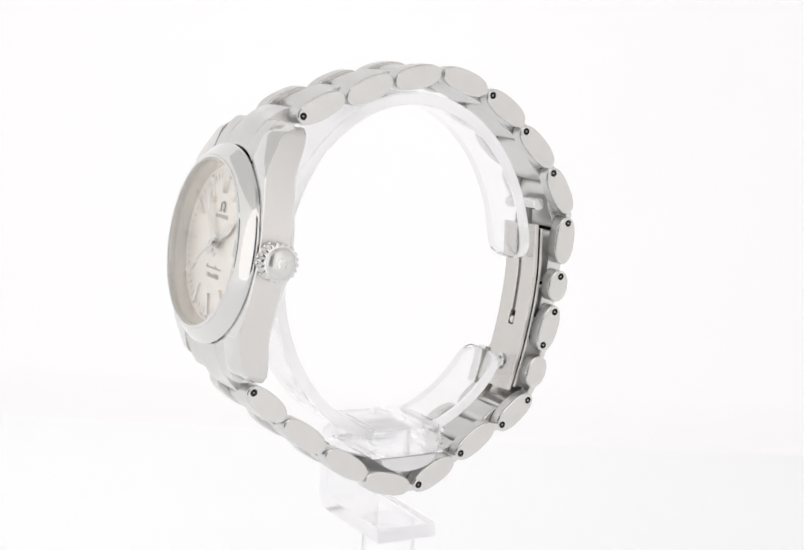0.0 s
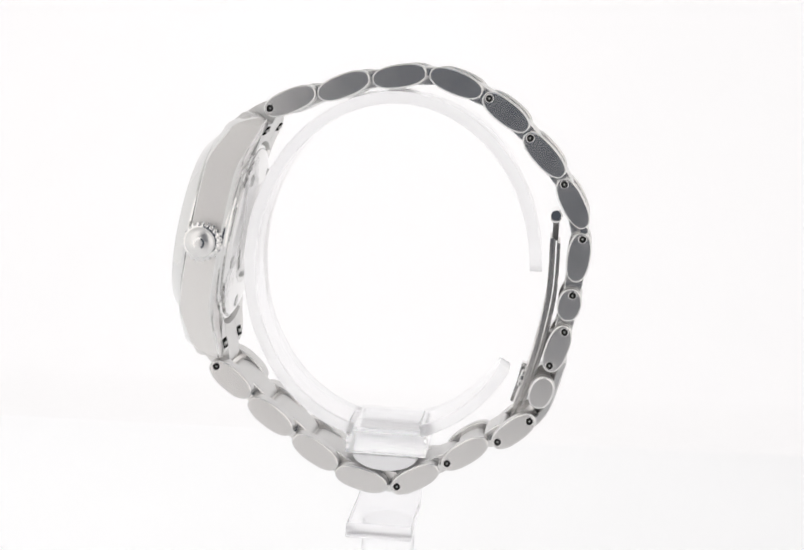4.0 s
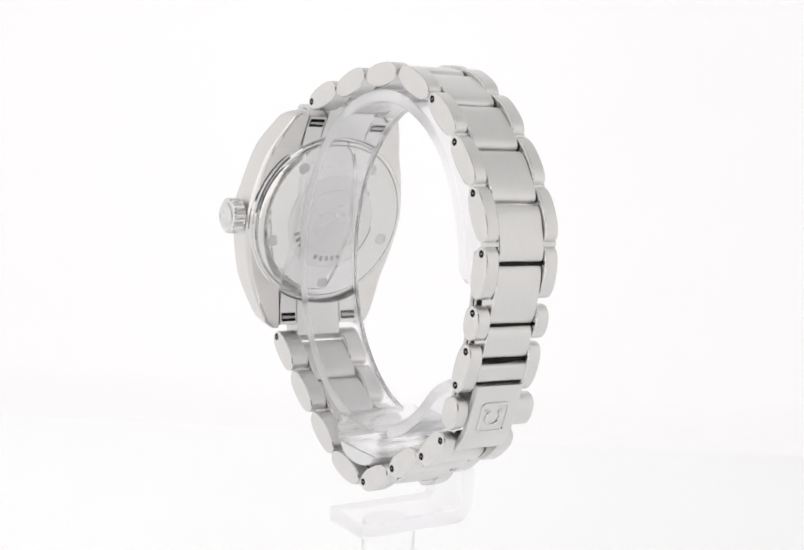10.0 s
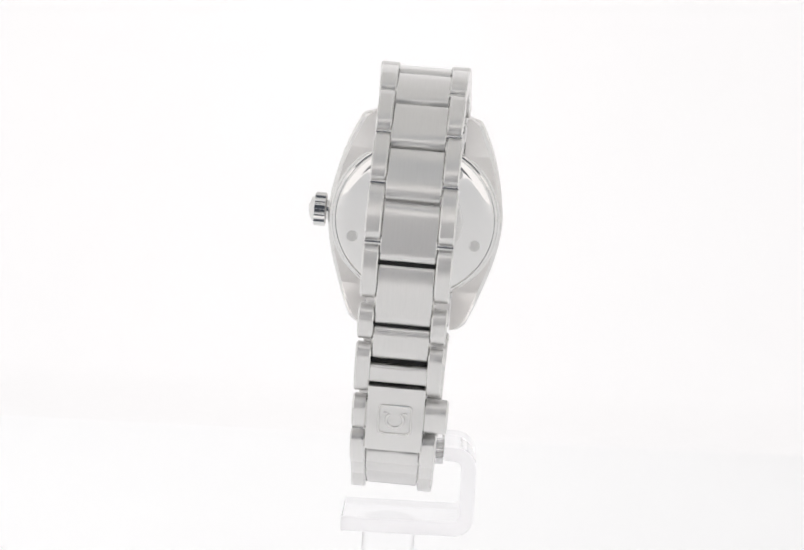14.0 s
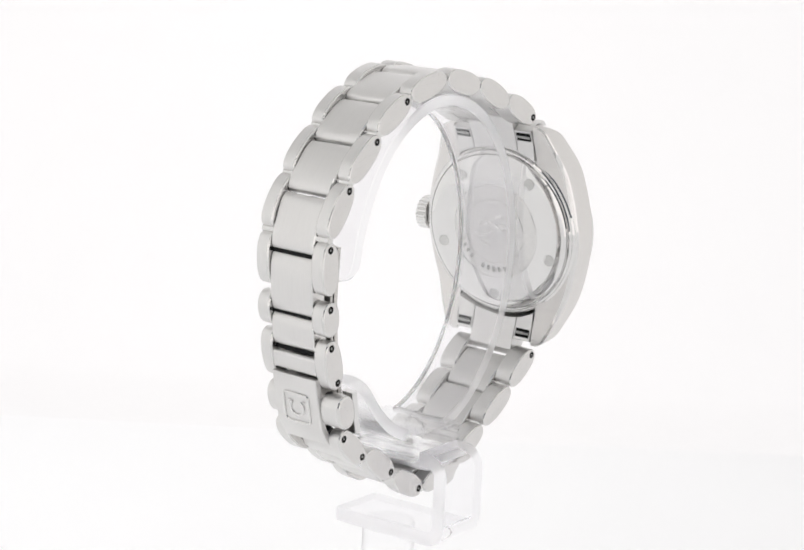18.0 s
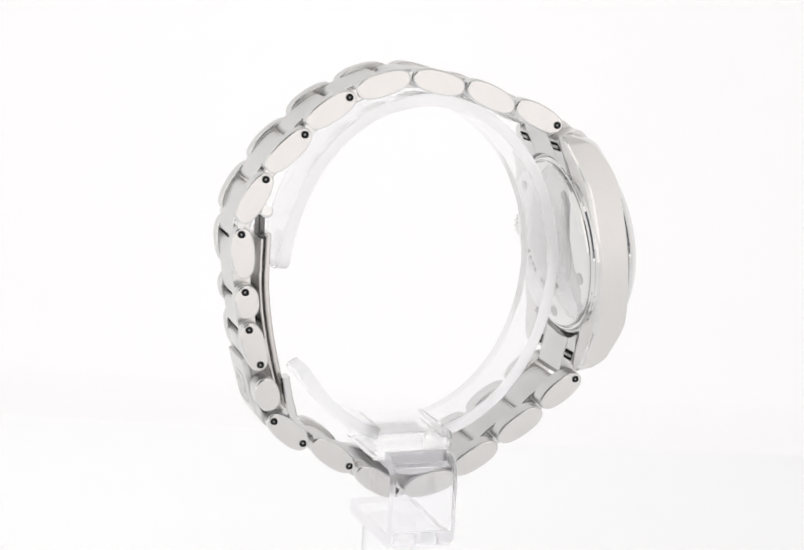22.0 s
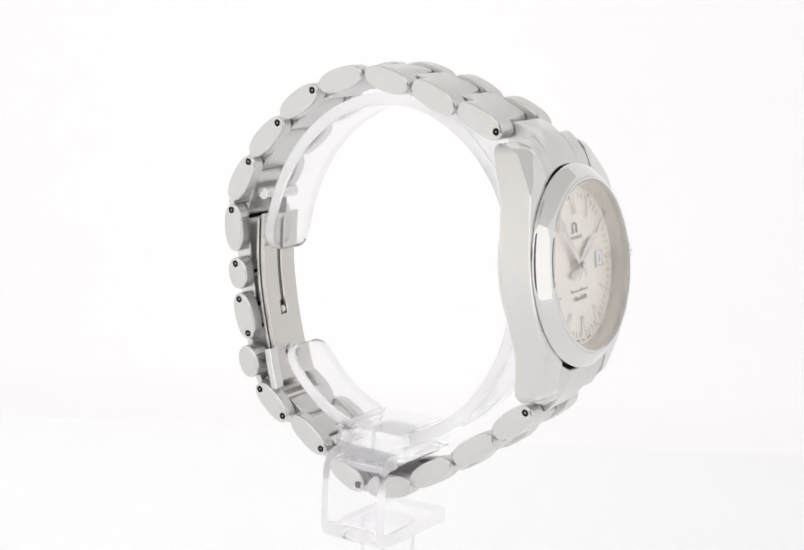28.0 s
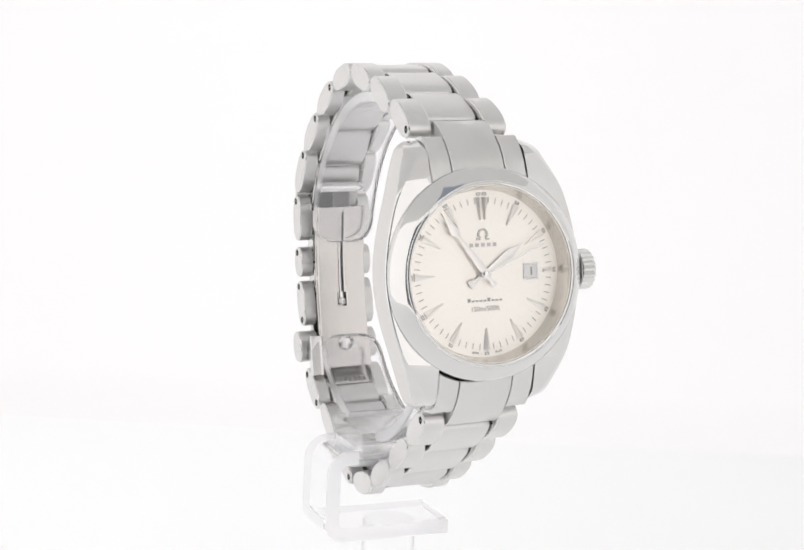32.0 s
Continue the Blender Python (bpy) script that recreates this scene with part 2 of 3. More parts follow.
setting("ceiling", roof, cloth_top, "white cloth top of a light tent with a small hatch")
setting("bluish_glow_panel", box(bmesh.new(), -1600, 1600, -1600, 1600, 1500, 1520), bluish_glow_panel, "unseen bluish glowing panel above the tent hatch")
front = bmesh.new()
MOUTH = (-104, 74, 14, 365)
box(front, -SIDE_X - 12, MOUTH[0], FRONT_Y - 12, FRONT_Y, 0, TOP_Z)
box(front, MOUTH[1], SIDE_X + 12, FRONT_Y - 12, FRONT_Y, 0, TOP_Z)
box(front, MOUTH[0], MOUTH[1], FRONT_Y - 12, FRONT_Y, 0, MOUTH[2])
box(front, MOUTH[0], MOUTH[1], FRONT_Y - 12, FRONT_Y, MOUTH[3], TOP_Z)
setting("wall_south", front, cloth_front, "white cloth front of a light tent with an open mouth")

# ---- the acrylic stand ----
stand = thing("watch_stand", "clear acrylic watch stand with an open cuff on a short rod", "watch stand", Matrix())
LEVEL = 140.0
CUFF_Y, CUFF_Z, CUFF_A, CUFF_B, CUFF_X = -1.15, -45.5 + LEVEL, 21.45, 25.6, -1.1


def cuff():
    bm = bmesh.new()
    for a0, a1, round0, round1 in ((1.0, 257.5, True, False), (285.0, 325.6, False, True)):
        n = max(12, int((a1 - a0) / 2.6))
        arc = [a0 + (a1 - a0) * i / n for i in range(n + 1)]
        lead = [a0, a0 + 0.25, a0 + 0.7, a0 + 1.6, a0 + 3.0, a0 + 5.0] if round0 else [a0]
        tail = [a1 - 5.0, a1 - 3.0, a1 - 1.6, a1 - 0.7, a1 - 0.25, a1] if round1 else [a1]
        rings = []
        for a in lead + [a for a in arc if lead[-1] + 0.6 < a < tail[0] - 0.6] + tail:
            edge = min(a - a0 if round0 else 99, a1 - a if round1 else 99) * 0.41
            half = 5.0 - (3.0 - math.sqrt(max(0.0, 9.0 - (3.0 - min(edge, 3.0)) ** 2)))
            c, s = math.cos(radians(a)), math.sin(radians(a))
            nrm = Vector((c / CUFF_A, s / CUFF_B)).normalized()
            y, z, t, e = CUFF_Y + CUFF_A * c, CUFF_Z + CUFF_B * s, 0.92, 0.2
            lean = CUFF_X - 0.018 * (z - CUFF_Z) - 0.034 * (y - CUFF_Y)
            rings.append([(lean + sx * (half - ex), y + nrm.x * k, z + nrm.y * k) for sx, ex, k in
                          ((-1, e, -t), (1, e, -t), (1, 0, -t + e), (1, 0, t - e), (1, e, t), (-1, e, t), (-1, 0, t - e), (-1, 0, -t + e))])
        loft(bm, rings, mats=[0, 1, 1, 1, 0, 1, 1, 1], mat=1)
    return bm


def clip_block():
    """The block that grips the cuff: a flat ridged slab with a swollen underside."""
    bm = bmesh.new()
    edge = [(0.0, 70.3), (0.3, 70.0), (0.3, 69.1), (-0.05, 68.9), (-0.05, 68.5), (0.3, 68.3), (0.3, 67.5), (-0.05, 67.3), (-0.05, 67.0), (0.3, 66.8), (0.3, 66.2)]
    for side in ([(5.3 + y, z) for y, z in edge] + [(-6.4 - y, z) for y, z in edge[::-1]],
                 [(-0.6 + 4.9 * math.cos(radians(a)), 66.1 - 2.3 * math.sin(radians(a))) for a in range(0, 181, 15)]):
        y, z = (sum(p[k] for p in side) / len(side) for k in (0, 1))
        def ring(x, k):
            return [(x, y + (p - y) * k, z + (q - z) * k) for p, q in side]
        rows = [ring(-7.9, 0.96), ring(-7.6, 1)]
        if len(side) > 20:
            # shallow grooves round the ends as well
            for x in (-6.2, -5.9, -5.6, 4.0, 4.3, 4.6):
                rows.append(ring(x, 0.985 if x in (-5.9, 4.3) else 1))
        loft(bm, rows + [ring(5.9, 1), ring(6.2, 0.96)], mat=0 if len(side) > 20 else 1)
    return bm


def bracket():
    """One bent strip: an arm out of the block, a leg down the side, a foot plate back under the watch."""
    path = [(-8.0, 66.4)]
    for a in range(90, 181, 15):
        path.append((-9.6 + 2.3 * math.cos(radians(a)), 64.1 + 2.3 * math.sin(radians(a))))
    for a in range(180, 271, 15):
        path.append((-9.9 + 2.0 * math.cos(radians(a)), 56.4 + 2.0 * math.sin(radians(a))))
    path += [(-4.0, 54.4), (2.0, 54.4), (7.3, 54.4)]
    bm = bmesh.new()
    strip(bm, path, -5.0, 5.0, 2.3, 0, 1)
    for v in bm.verts:
        v.co = Vector((v.co.y, v.co.x - 0.9, v.co.z))
    return bm


for name, bm, mat, lab in (("cuff", cuff(), [acrylic, acrylic_edge], "thin clear open ring that the bracelet hangs round"), ("clip_block", clip_block(), [acrylic_block, acrylic_boss], "thick clear ridged block"),
                           ("bracket", bracket(), [acrylic, acrylic_cut], "bent clear acrylic strip"),
                           ("rod", lathe(bmesh.new(), [(0, 0.02), (4.0, 0.02), (4.1, 0.6), (4.1, 52.6), (3.9, 53.1), (0, 53.1)], 48), acrylic_rod, "frosted clear rod")):
    part(name, bm, mat, stand, lab).visible_shadow = False

# ---- the watch ----
BASE = -79.6
LEAN = 1.8
WATCH_X = -0.15
watch = thing("wrist_watch", "stainless steel wrist watch with silver dial on a clear stand", "watch", pose(WATCH_X, 0, BASE + LEVEL, 0, -LEAN, 0))


def zl(z):
    return z - BASE


TILT = 8.77
CASE = Matrix.Translation((0.15, -27.86, zl(-41.6))) @ Matrix.Rotation(radians(0.2), 4, "Z") @ Matrix(((1, 0, 0, 0), (0, math.sin(radians(TILT)), -math.cos(radians(TILT)), 0), (0, math.cos(radians(TILT)), math.sin(radians(TILT)), 0), (0, 0, 0, 1)))


def ease(x, a, b):
    k = min(1.0, max(0.0, (x - a) / (b - a)))
    return k * k * (3 - 2 * k)


def half_width(v):
    return 14.6 - 5.2 * (abs(v) / 18.2) ** 1.75 - (0.55 * (abs(v) - 17.0) ** 2 if abs(v) > 17.0 else 0.0)


def top_of(v):
    v = abs(v)
    return 2.3 - 1.45 * ease(v, 10.8, 18.3) - (2.9 * max(0.0, (v - 16.0) / 2.3) ** 2.2 if v > 16.0 else 0.0)


def foot_of(v):
    return -2.5 - 2.1 * ease(abs(v), 9.5, 18.3)


def mid_case():
    bm = bmesh.new()
    stations = [18.3 * math.sin(math.pi / 2 * (-1 + 2 * i / 96)) for i in range(97)]
    for s in (1, -1):
        rings = []
        for v in stations:
            w, t, f = half_width(v), top_of(v), foot_of(v)
            t = max(t, f + 0.6)
            grow = ease(abs(v), 9.5, 18.0)
            ch = 0.2 + 1.2 * grow
            # the inner face keeps clear of the round dial opening
            inn = max(7.28, math.sqrt(max(0.0, 12.4 ** 2 - v * v)))
            # the polished facet runs narrow beside the bezel and widens towards the tip of the lug
            wide = min(0.22 + 1.5 * grow, w - inn - 0.4)
            deep = f - 0.3 * (1 - ease(abs(v), 10, 15))
            rings.append([(s * inn, v, deep), (s * max(inn + 0.2, w - 0.7), v, deep), (s * (w - 0.2), v, f + 0.1), (s * w, v, f + 0.3), (s * w, v, t - ch), (s * (w - 0.05), v, t - ch + 0.06),
                          (s * (w - wide), v, t - 0.03), (s * (w - wide - 0.1), v, t), (s * inn, v, t)])
        loft(bm, rings, mats=[0, 2, 1, 0, 1, 1, 1, 1, 2])
    lathe(bm, [(0, -2.5), (13.3, -2.5), (13.9, -2.2), (13.9, 2.4), (12.02, 2.4), (12.02, 1.3), (0, 1.3)], 96, 2)
    return bm


case = part("mid_case", mid_case(), [brushed_side, polished, satin], watch, "brushed steel case with polished chamfers", CASE)
BEZEL = [(12.0, 2.3), (14.25, 2.3), (14.43, 2.4), (14.5, 2.58), (14.46, 2.8), (14.3, 3.02), (13.9, 3.4), (13.4, 3.85), (12.95, 4.22), (12.66, 4.44), (12.56, 4.5), (12.49, 4.45), (12.42, 4.45), (12.36, 4.57), (12.22, 4.64), (12.08, 4.62)]
part("bezel", lathe(bmesh.new(), BEZEL, 144), polished, watch, "mirror polished sloping bezel", CASE, 30)
part("flange", lathe(bmesh.new(), [(12.04, 4.5), (12.04, 1.7), (11.3, 1.7), (11.32, 2.08), (11.9, 4.5)], 96), rehaut_steel, watch, "sloping silvered ring round the dial", CASE)
crystal = part("crystal", lathe(bmesh.new(), [(0, 5.12), (3, 5.1), (6, 5.04), (9, 4.94), (11, 4.82), (11.8, 4.72), (12.04, 4.6), (12.04, 4.05), (11, 4.1), (9, 4.2), (6, 4.3), (3, 4.36), (0, 4.38)], 96), sapphire, watch, "clear slightly domed crystal", CASE)
crystal.visible_shadow = False
DIAL_N = 2.0
dial = part("dial", lathe(bmesh.new(), [(0, DIAL_N), (11.6, DIAL_N), (11.6, DIAL_N - 0.4), (0, DIAL_N - 0.4)], 96), dial_silver, watch, "warm silver sunburst dial", CASE)


def wedge(w0, w1, r0, r1, h, ridge=0.5):
    """A tapered baton with a raised middle line, along the second axis."""
    bm = bmesh.new()
    loft(bm, [[(-w / 2, r, 0), (w / 2, r, 0), (w / 2, r, h * (1 - ridge)), (0, r, h), (-w / 2, r, h * (1 - ridge))] for w, r in ((w0, r0), (w1, r1))])
    return bm


def on_dial(deg, up=0.0):
    return Matrix.Translation((0, 0, DIAL_N + up)) @ Matrix.Rotation(radians(-deg), 4, "Z")


marker = finish(wedge(0.12, 1.0, 7.35, 10.35, 0.4), marker_steel, "hour_marker")
short_marker = finish(wedge(0.55, 0.95, 9.1, 10.35, 0.4), marker_steel, "hour_marker")
long_marker = finish(wedge(0.12, 0.85, 7.3, 10.35, 0.4), marker_steel, "hour_marker")
tick = finish(box(bmesh.new(), -0.05, 0.05, 9.5, 10.35, 0, 0.03), ink, "minute_mark")
dot = box(bmesh.new(), -0.32, 0.32, 10.58, 10.98, 0, 0.04)
dot = finish(box(dot, -0.2, 0.2, 10.68, 10.88, 0.042, 0.08, 0, 1), [ink, lume], "lume_plot")
for i in range(60):
    if i % 5:
        part("minute_mark", tick, ink, dial, "", on_dial(i * 6, 0.004))
for h in range(12):
    if h == 0:
        for s in (-1, 1):
            part("hour_marker", long_marker, polished, dial, "", on_dial(s * 2.6, 0.004))
            part("lume_plot", dot, ink, dial, "", on_dial(s * 2.3, 0.004))
    elif h != 3:
        part("hour_marker", marker, polished, dial, "", on_dial(h * 30, 0.004))
        part("lume_plot", dot, ink, dial, "", on_dial(h * 30, 0.004))
    else:
        part("hour_marker", short_marker, polished, dial, "", on_dial(90, 0.004))
        part("lume_plot", dot, ink, dial, "", on_dial(90, 0.004))
window = bmesh.new()
for a, b, c, d in ((6.0, 8.2, 1.0, 1.14), (6.0, 8.2, -1.14, -1.0), (6.0, 6.14, -1.0, 1.0), (8.06, 8.2, -1.0, 1.0)):
    box(window, a, b, c, d, 0, 0.15)
part("date_frame", window, polished, dial, "", Matrix.Translation((0, 0, DIAL_N + 0.004)))
part("date_disc", box(bmesh.new(), 6.14, 8.06, -1.0, 1.0, 0, 0.05), date_white, dial, "", Matrix.Translation((0, 0, DIAL_N + 0.004)))
part("date_figure", box(bmesh.new(), 7.08, 7.32, -0.55, 0.55, 0, 0.02), ink, dial, "", Matrix.Translation((0, 0, DIAL_N + 0.06)))
# maker's emblem and names as plain shapes
emblem = bmesh.new()
loft(emblem, [[(r * math.sin(a), r * math.cos(a), h) for r, h in ((0.5, 0), (0.78, 0), (0.78, 0.15), (0.5, 0.15))] for a in [radians(-145 + 290 * i / 28) for i in range(29)]])
box(emblem, -0.95, -0.4, -0.78, -0.55, 0, 0.15)
box(emblem, 0.4, 0.95, -0.78, -0.55, 0, 0.15)
part("emblem", emblem, name_metal, dial, "small applied metal horseshoe emblem", Matrix.Translation((0, 5.35, DIAL_N + 0.004)))
name_bars = bmesh.new()
for i in range(5):
    x = -1.75 + i * 0.875
    box(name_bars, x - 0.25, x + 0.25, -0.25, 0.25, 0, 0.08)
part("name_bar", name_bars, name_metal, dial, "row of small metal bars", Matrix.Translation((0, 3.9, DIAL_N + 0.004)))
script_bar = bmesh.new()
for i in range(9):
    x = -2.4 + i * 0.6
    box(script_bar, x - 0.22, x + 0.22, -0.12, 0.12 + (0.25 if i in (0, 5) else 0), 0, 0.03)
part("script_bar", script_bar, ink, dial, "", Matrix.Translation((0, -3.65, DIAL_N + 0.004)))
lettering("depth_rating", "150m/500ft", 0.95, ink, dial, Matrix.Translation((0, -4.75, DIAL_N + 0.03)))
for word, deg in (("SWISS", 189.5), ("MADE", 170.5)):
    lettering("small_print", word, 0.42, ink, dial, on_dial(deg, 0.03) @ Matrix.Translation((0, 10.78, 0)) @ Matrix.Rotation(math.pi, 4, "Z"))



def hand(rows, tail, up):
    """A hand with a middle ridge; rows give (reach, width), the tail flares out behind the centre."""
    bm = bmesh.new()
    rows = [(-tail, tail * 0.45), (-tail * 0.5, 0.45), (0, 0.8)] + rows
    loft(bm, [[(-w / 2, r, up), (w / 2, r, up), (w / 2, r, up + 0.06), (0, r, up + 0.06 + 0.14 * min(1, w)), (-w / 2, r, up + 0.06)] for r, w in rows])
    lathe(bm, [(0, up - 0.05), (0.7, up - 0.05), (0.7, up + 0.2), (0, up + 0.25)], 24)
    return bm


part("hour_hand", hand([(1.0, 0.7), (4.6, 1.35), (6.7, 0.06)], 2.8, 0.35), hand_steel, watch, "polished lance-shaped hour hand", CASE @ on_dial(57))
part("minute_hand", hand([(0.8, 1.1), (3.0, 0.95), (6.5, 0.4), (6.7, 0.7), (7.3, 1.45), (9.9, 0.06)], 2.1, 0.7), hand_steel, watch, "polished arrow-tipped minute hand", CASE @ on_dial(-37))
second = bmesh.new()
box(second, -0.07, 0.07, -2.4, 9.6, 1.05, 1.12)
lathe(second, [(0, 1.0), (0.45, 1.0), (0.45, 1.2), (0, 1.25)], 24)
second_hand = part("second_hand", second, polished, watch, "thin polished seconds hand", CASE @ on_dial(240))

# crown on the case's side
CROWN = Matrix.Translation((14.6, -0.3, 0)) @ Matrix.Rotation(radians(90), 4, "Y")


def crown():
    bm = bmesh.new()
    teeth, rings = 20, []
    for h, r, deep in ((0.35, 2.4, 0.0), (0.5, 2.8, 0.0), (0.55, 2.86, 0.3), (2.35, 2.86, 0.34), (2.5, 2.5, 0.05), (2.55, 2.3, 0.0)):
        ring = []
        for k in range(teeth * 6):
            a = 2 * math.pi * k / (teeth * 6)
            rr = r - deep * (0, 0.1, 0.6, 1, 0.6, 0.1)[k % 6]
            ring.append((rr * math.cos(a), rr * math.sin(a), h))
        rings.append(ring)
    loft(bm, rings)
    lathe(bm, [(0, -0.8), (1.7, -0.8), (1.7, 0.5), (0, 0.5)], 32)
    return bm


part("crown", crown(), polished, watch, "fluted steel winding crown", CASE @ CROWN)
cap = part("crown_cap", lathe(bmesh.new(), [(0, 2.3), (2.2, 2.3), (2.24, 2.5)] + [(2.2 * math.cos(radians(a)), 2.5 + 0.85 * math.sin(radians(a))) for a in range(5, 90, 7)] + [(0, 3.35)], 48), crown_steel, watch, "domed crown cap", CASE @ CROWN)
mark = loft(bmesh.new(), [[(r * math.sin(a), r * math.cos(a), h) for r, h in ((0.5, 3.15), (0.55, 3.38), (0.85, 3.36), (0.9, 3.15))] for a in [radians(-145 + 290 * i / 28) for i in range(29)]])
part("emblem", mark, polished, cap, "small raised horseshoe emblem")

# case back
part("back_ring", lathe(bmesh.new(), [(12.9, -2.4), (14.35, -2.4), (14.25, -2.75), (14.0, -2.95), (13.85, -2.95), (13.75, -3.2), (13.55, -3.35), (13.3, -3.38), (13.2, -3.2), (12.9, -3.2)], 120), polished, watch, "polished step ring of the case back", CASE, 25)
back_mesh = bmesh.new()
lathe(back_mesh, [(0, -2.4), (13.1, -2.4), (13.1, -3.5), (12.9, -3.72), (12.3, -3.9), (11.6, -3.98), (8.0, -4.12), (7.92, -4.05), (7.8, -4.05)], 120, 0, False)
lathe(back_mesh, [(7.8, -4.05), (7.7, -4.1), (5.5, -4.2), (5.42, -4.14), (5.3, -4.2), (0, -4.28)], 120, 1, False)
back = part("case_back", back_mesh, [polished, haze_steel], watch, "mirror polished screw-in case back with a hazy middle", CASE, 20)
notch = finish(lathe(bmesh.new(), [(0, -4.04), (0.86, -4.04), (0.94, -4.09), (0.94, -3.7), (0, -3.7)], 24), key_steel, "notch")
for k in range(5):
    a = radians(k * 72 - 90)
    part("notch", notch, satin, back, "round key hole", Matrix.Translation((10.74 * math.cos(a), 10.74 * math.sin(a), 0)))
# raised relief on the back as plain shapes
random.seed(4)
relief = bmesh.new()
for k in range(15):
    a, r, w = random.uniform(0, 6.28), random.uniform(0.4, 3.6), random.uniform(0.35, 0.9)
    made = bmesh.ops.create_uvsphere(relief, u_segments=10, v_segments=6, radius=1.0)["verts"]
    bmesh.ops.transform(relief, matrix=Matrix.Translation((r * math.cos(a), r * math.sin(a), -4.22)) @ Matrix.Rotation(random.uniform(0, 3), 4, "Z") @ Matrix.Diagonal((w * 1.3, w * 0.8, 0.12, 1)), verts=made)
part("relief", relief, haze_steel, back, "shallow raised relief")
# engraved words along the lower ring of the back, as plain bars
engraved = finish(box(bmesh.new(), -0.26, 0.26, -0.42, 0.42, -0.02, 0.03), notch_steel, "engraved_bar")
for count, mid in ((4, 214), (5, 270)):
    for k in range(count):
        a = radians(mid + (k - (count - 1) / 2) * 9.5)
        part("engraved_bar", engraved, satin, back, "", Matrix.Translation((-6.5 * math.cos(a), 6.5 * math.sin(a), -4.19)) @ Matrix.Rotation(math.pi, 4, "Y") @ Matrix.Rotation(a + math.pi / 2, 4, "Z"))


# end links that fill the lugs
def end_link(x0, x1, reach, skew=0.0):
    tip = [(19.5, -1.75), (20.4, -2.9), (20.95, -4.1), (20.5, -5.1), (19.4, -5.5)] if reach else [(18.75, -1.4), (18.6, -2.6), (18.2, -3.6)]
    bm = bmesh.new()
    k, n = 0.1, 8
    xs = [x0, x0 + k] + [x0 + k + (x1 - x0 - 2 * k) * i / n for i in range(1, n)] + [x1 - k, x1]
    rings = []
    for x in xs:
        # the inner end follows the round bezel with a narrow gap
        start = math.sqrt(14.2 ** 2 - x * x) + 0.15 + skew * min(1.0, max(0.0, (x + 1.5) / 6.0))
        top = [(start, top_of(start) - 0.15), (start + 0.12, top_of(start) - 0.03), (15.0, 1.42), (16.0, 1.0), (17.4, 0.15), (18.5, -0.75)]
        low = [(17.5, -4.9), (15.5, -4.1), (start, -3.7)]
        drop = k if x in (x0, x1) else 0.0
        rings.append([(x, v, h - (drop if h > -1 else 0)) for v, h in top + tip + low])
    loft(bm, rings)
    return bm


# black strip added to paint the shade under the bezel at the lower end link
gap_shade_strip = loft(bmesh.new(), [[(r * math.sin(a), -r * math.cos(a), h) for r, h in ((13.95, 0.9), (15.0, 0.9), (15.0, 1.0), (13.95, 1.0))] for a in [radians(-30 + 36 * k / 20) for k in range(21)]])
part("gap_shade_strip", gap_shade_strip, dark, watch, "black strip painting shade in the gap beside the end link", CASE)
for s in (1, -1):
    m = CASE @ Matrix.Rotation(math.pi if s < 0 else 0, 4, "Z")
    skew = 0.55 if s < 0 else 0.0
    el = part("end_link", end_link(-3.92, 3.92, True, skew), brushed, watch, "brushed fixed end link between the lugs", m)
    for a, b in ((-7.12, -4.06), (4.06, 7.12)):
        part("end_link_shoulder", end_link(a, b, False, skew), brushed, el)
    for a in (-5.6, 5.6):
        # nearly flush black plate paints the shade of a slot that is not cut
        part("spring_bar_recess_shade", box(bmesh.new(), a - 1.25, a + 1.25, -0.7, 0.7, -0.1, 0.02), dark, el, "", Matrix.Translation((0, 16.45, -4.5)) @ Matrix.Rotation(radians(-21.8), 4, "X"))
        part("spring_bar", lathe(bmesh.new(), [(0, -1.2), (0.26, -1.2), (0.26, 0.2), (0.2, 0.2), (0.2, 1.2), (0, 1.2)], 16), notch_steel, el, "", Matrix.Translation((a, 16.45, -4.58)) @ Matrix.Rotation(radians(90), 4, "Y"))

# ---- bracelet: centre (along, up), length and slope of each outer link, from the upper lug round the back to the lower lug ----
LINKS = [(-17.26, -21.41, 8.23, 25.2), (-9.44, -18.74, 8.2, 23.5), (-1.31, -16.89, 8.1, 11.0), (7.02, -17.44, 8.3, -18.7), (14.57, -21.31, 8.28, -34.6), (20.58, -27.2, 8.4, -44.8),
         (25.23, -34.07, 8.15, -60.3), (26.61, -41.99, 7.5, -95.5), (25.72, -49.16, 5.0, -99.7), (24.33, -55.87, 7.5, -107.4), (22.41, -62.7, 5.1, -108.7), (18.67, -68.94, 7.74, -139.7),
         (11.53, -72.96, 8.05, -144.7), (4.21, -77.44, 7.95, -150.9), (-3.99, -78.04, 8.22, -193.8), (-11.2, -74.33, 8.22, -212.1), (-18.28, -69.25, 8.19, -215.3), (-24.59, -63.91, 7.74, -219.0)]
# half the width over the outer links: the bracelet narrows from the lugs to the clasp
HALF_OUT = [7.32, 7.05, 6.75, 6.4, 6.15, 6.14, 6.14, 6.13, 6.12, 6.12, 6.11, 6.11, 6.1, 6.2, 6.4, 6.65, 6.9, 7.15]
ENDS = []
for y, z, ln, a in LINKS:
    d = Vector((math.cos(radians(a)), math.sin(radians(a)))) * ln / 2
    ENDS.append((Vector((y, z)) - d, Vector((y, z)) + d))
JOINTS = [ENDS[0][0]] + [(a[1] + b[0]) / 2 for a, b in zip(ENDS, ENDS[1:])] + [ENDS[-1][1]]


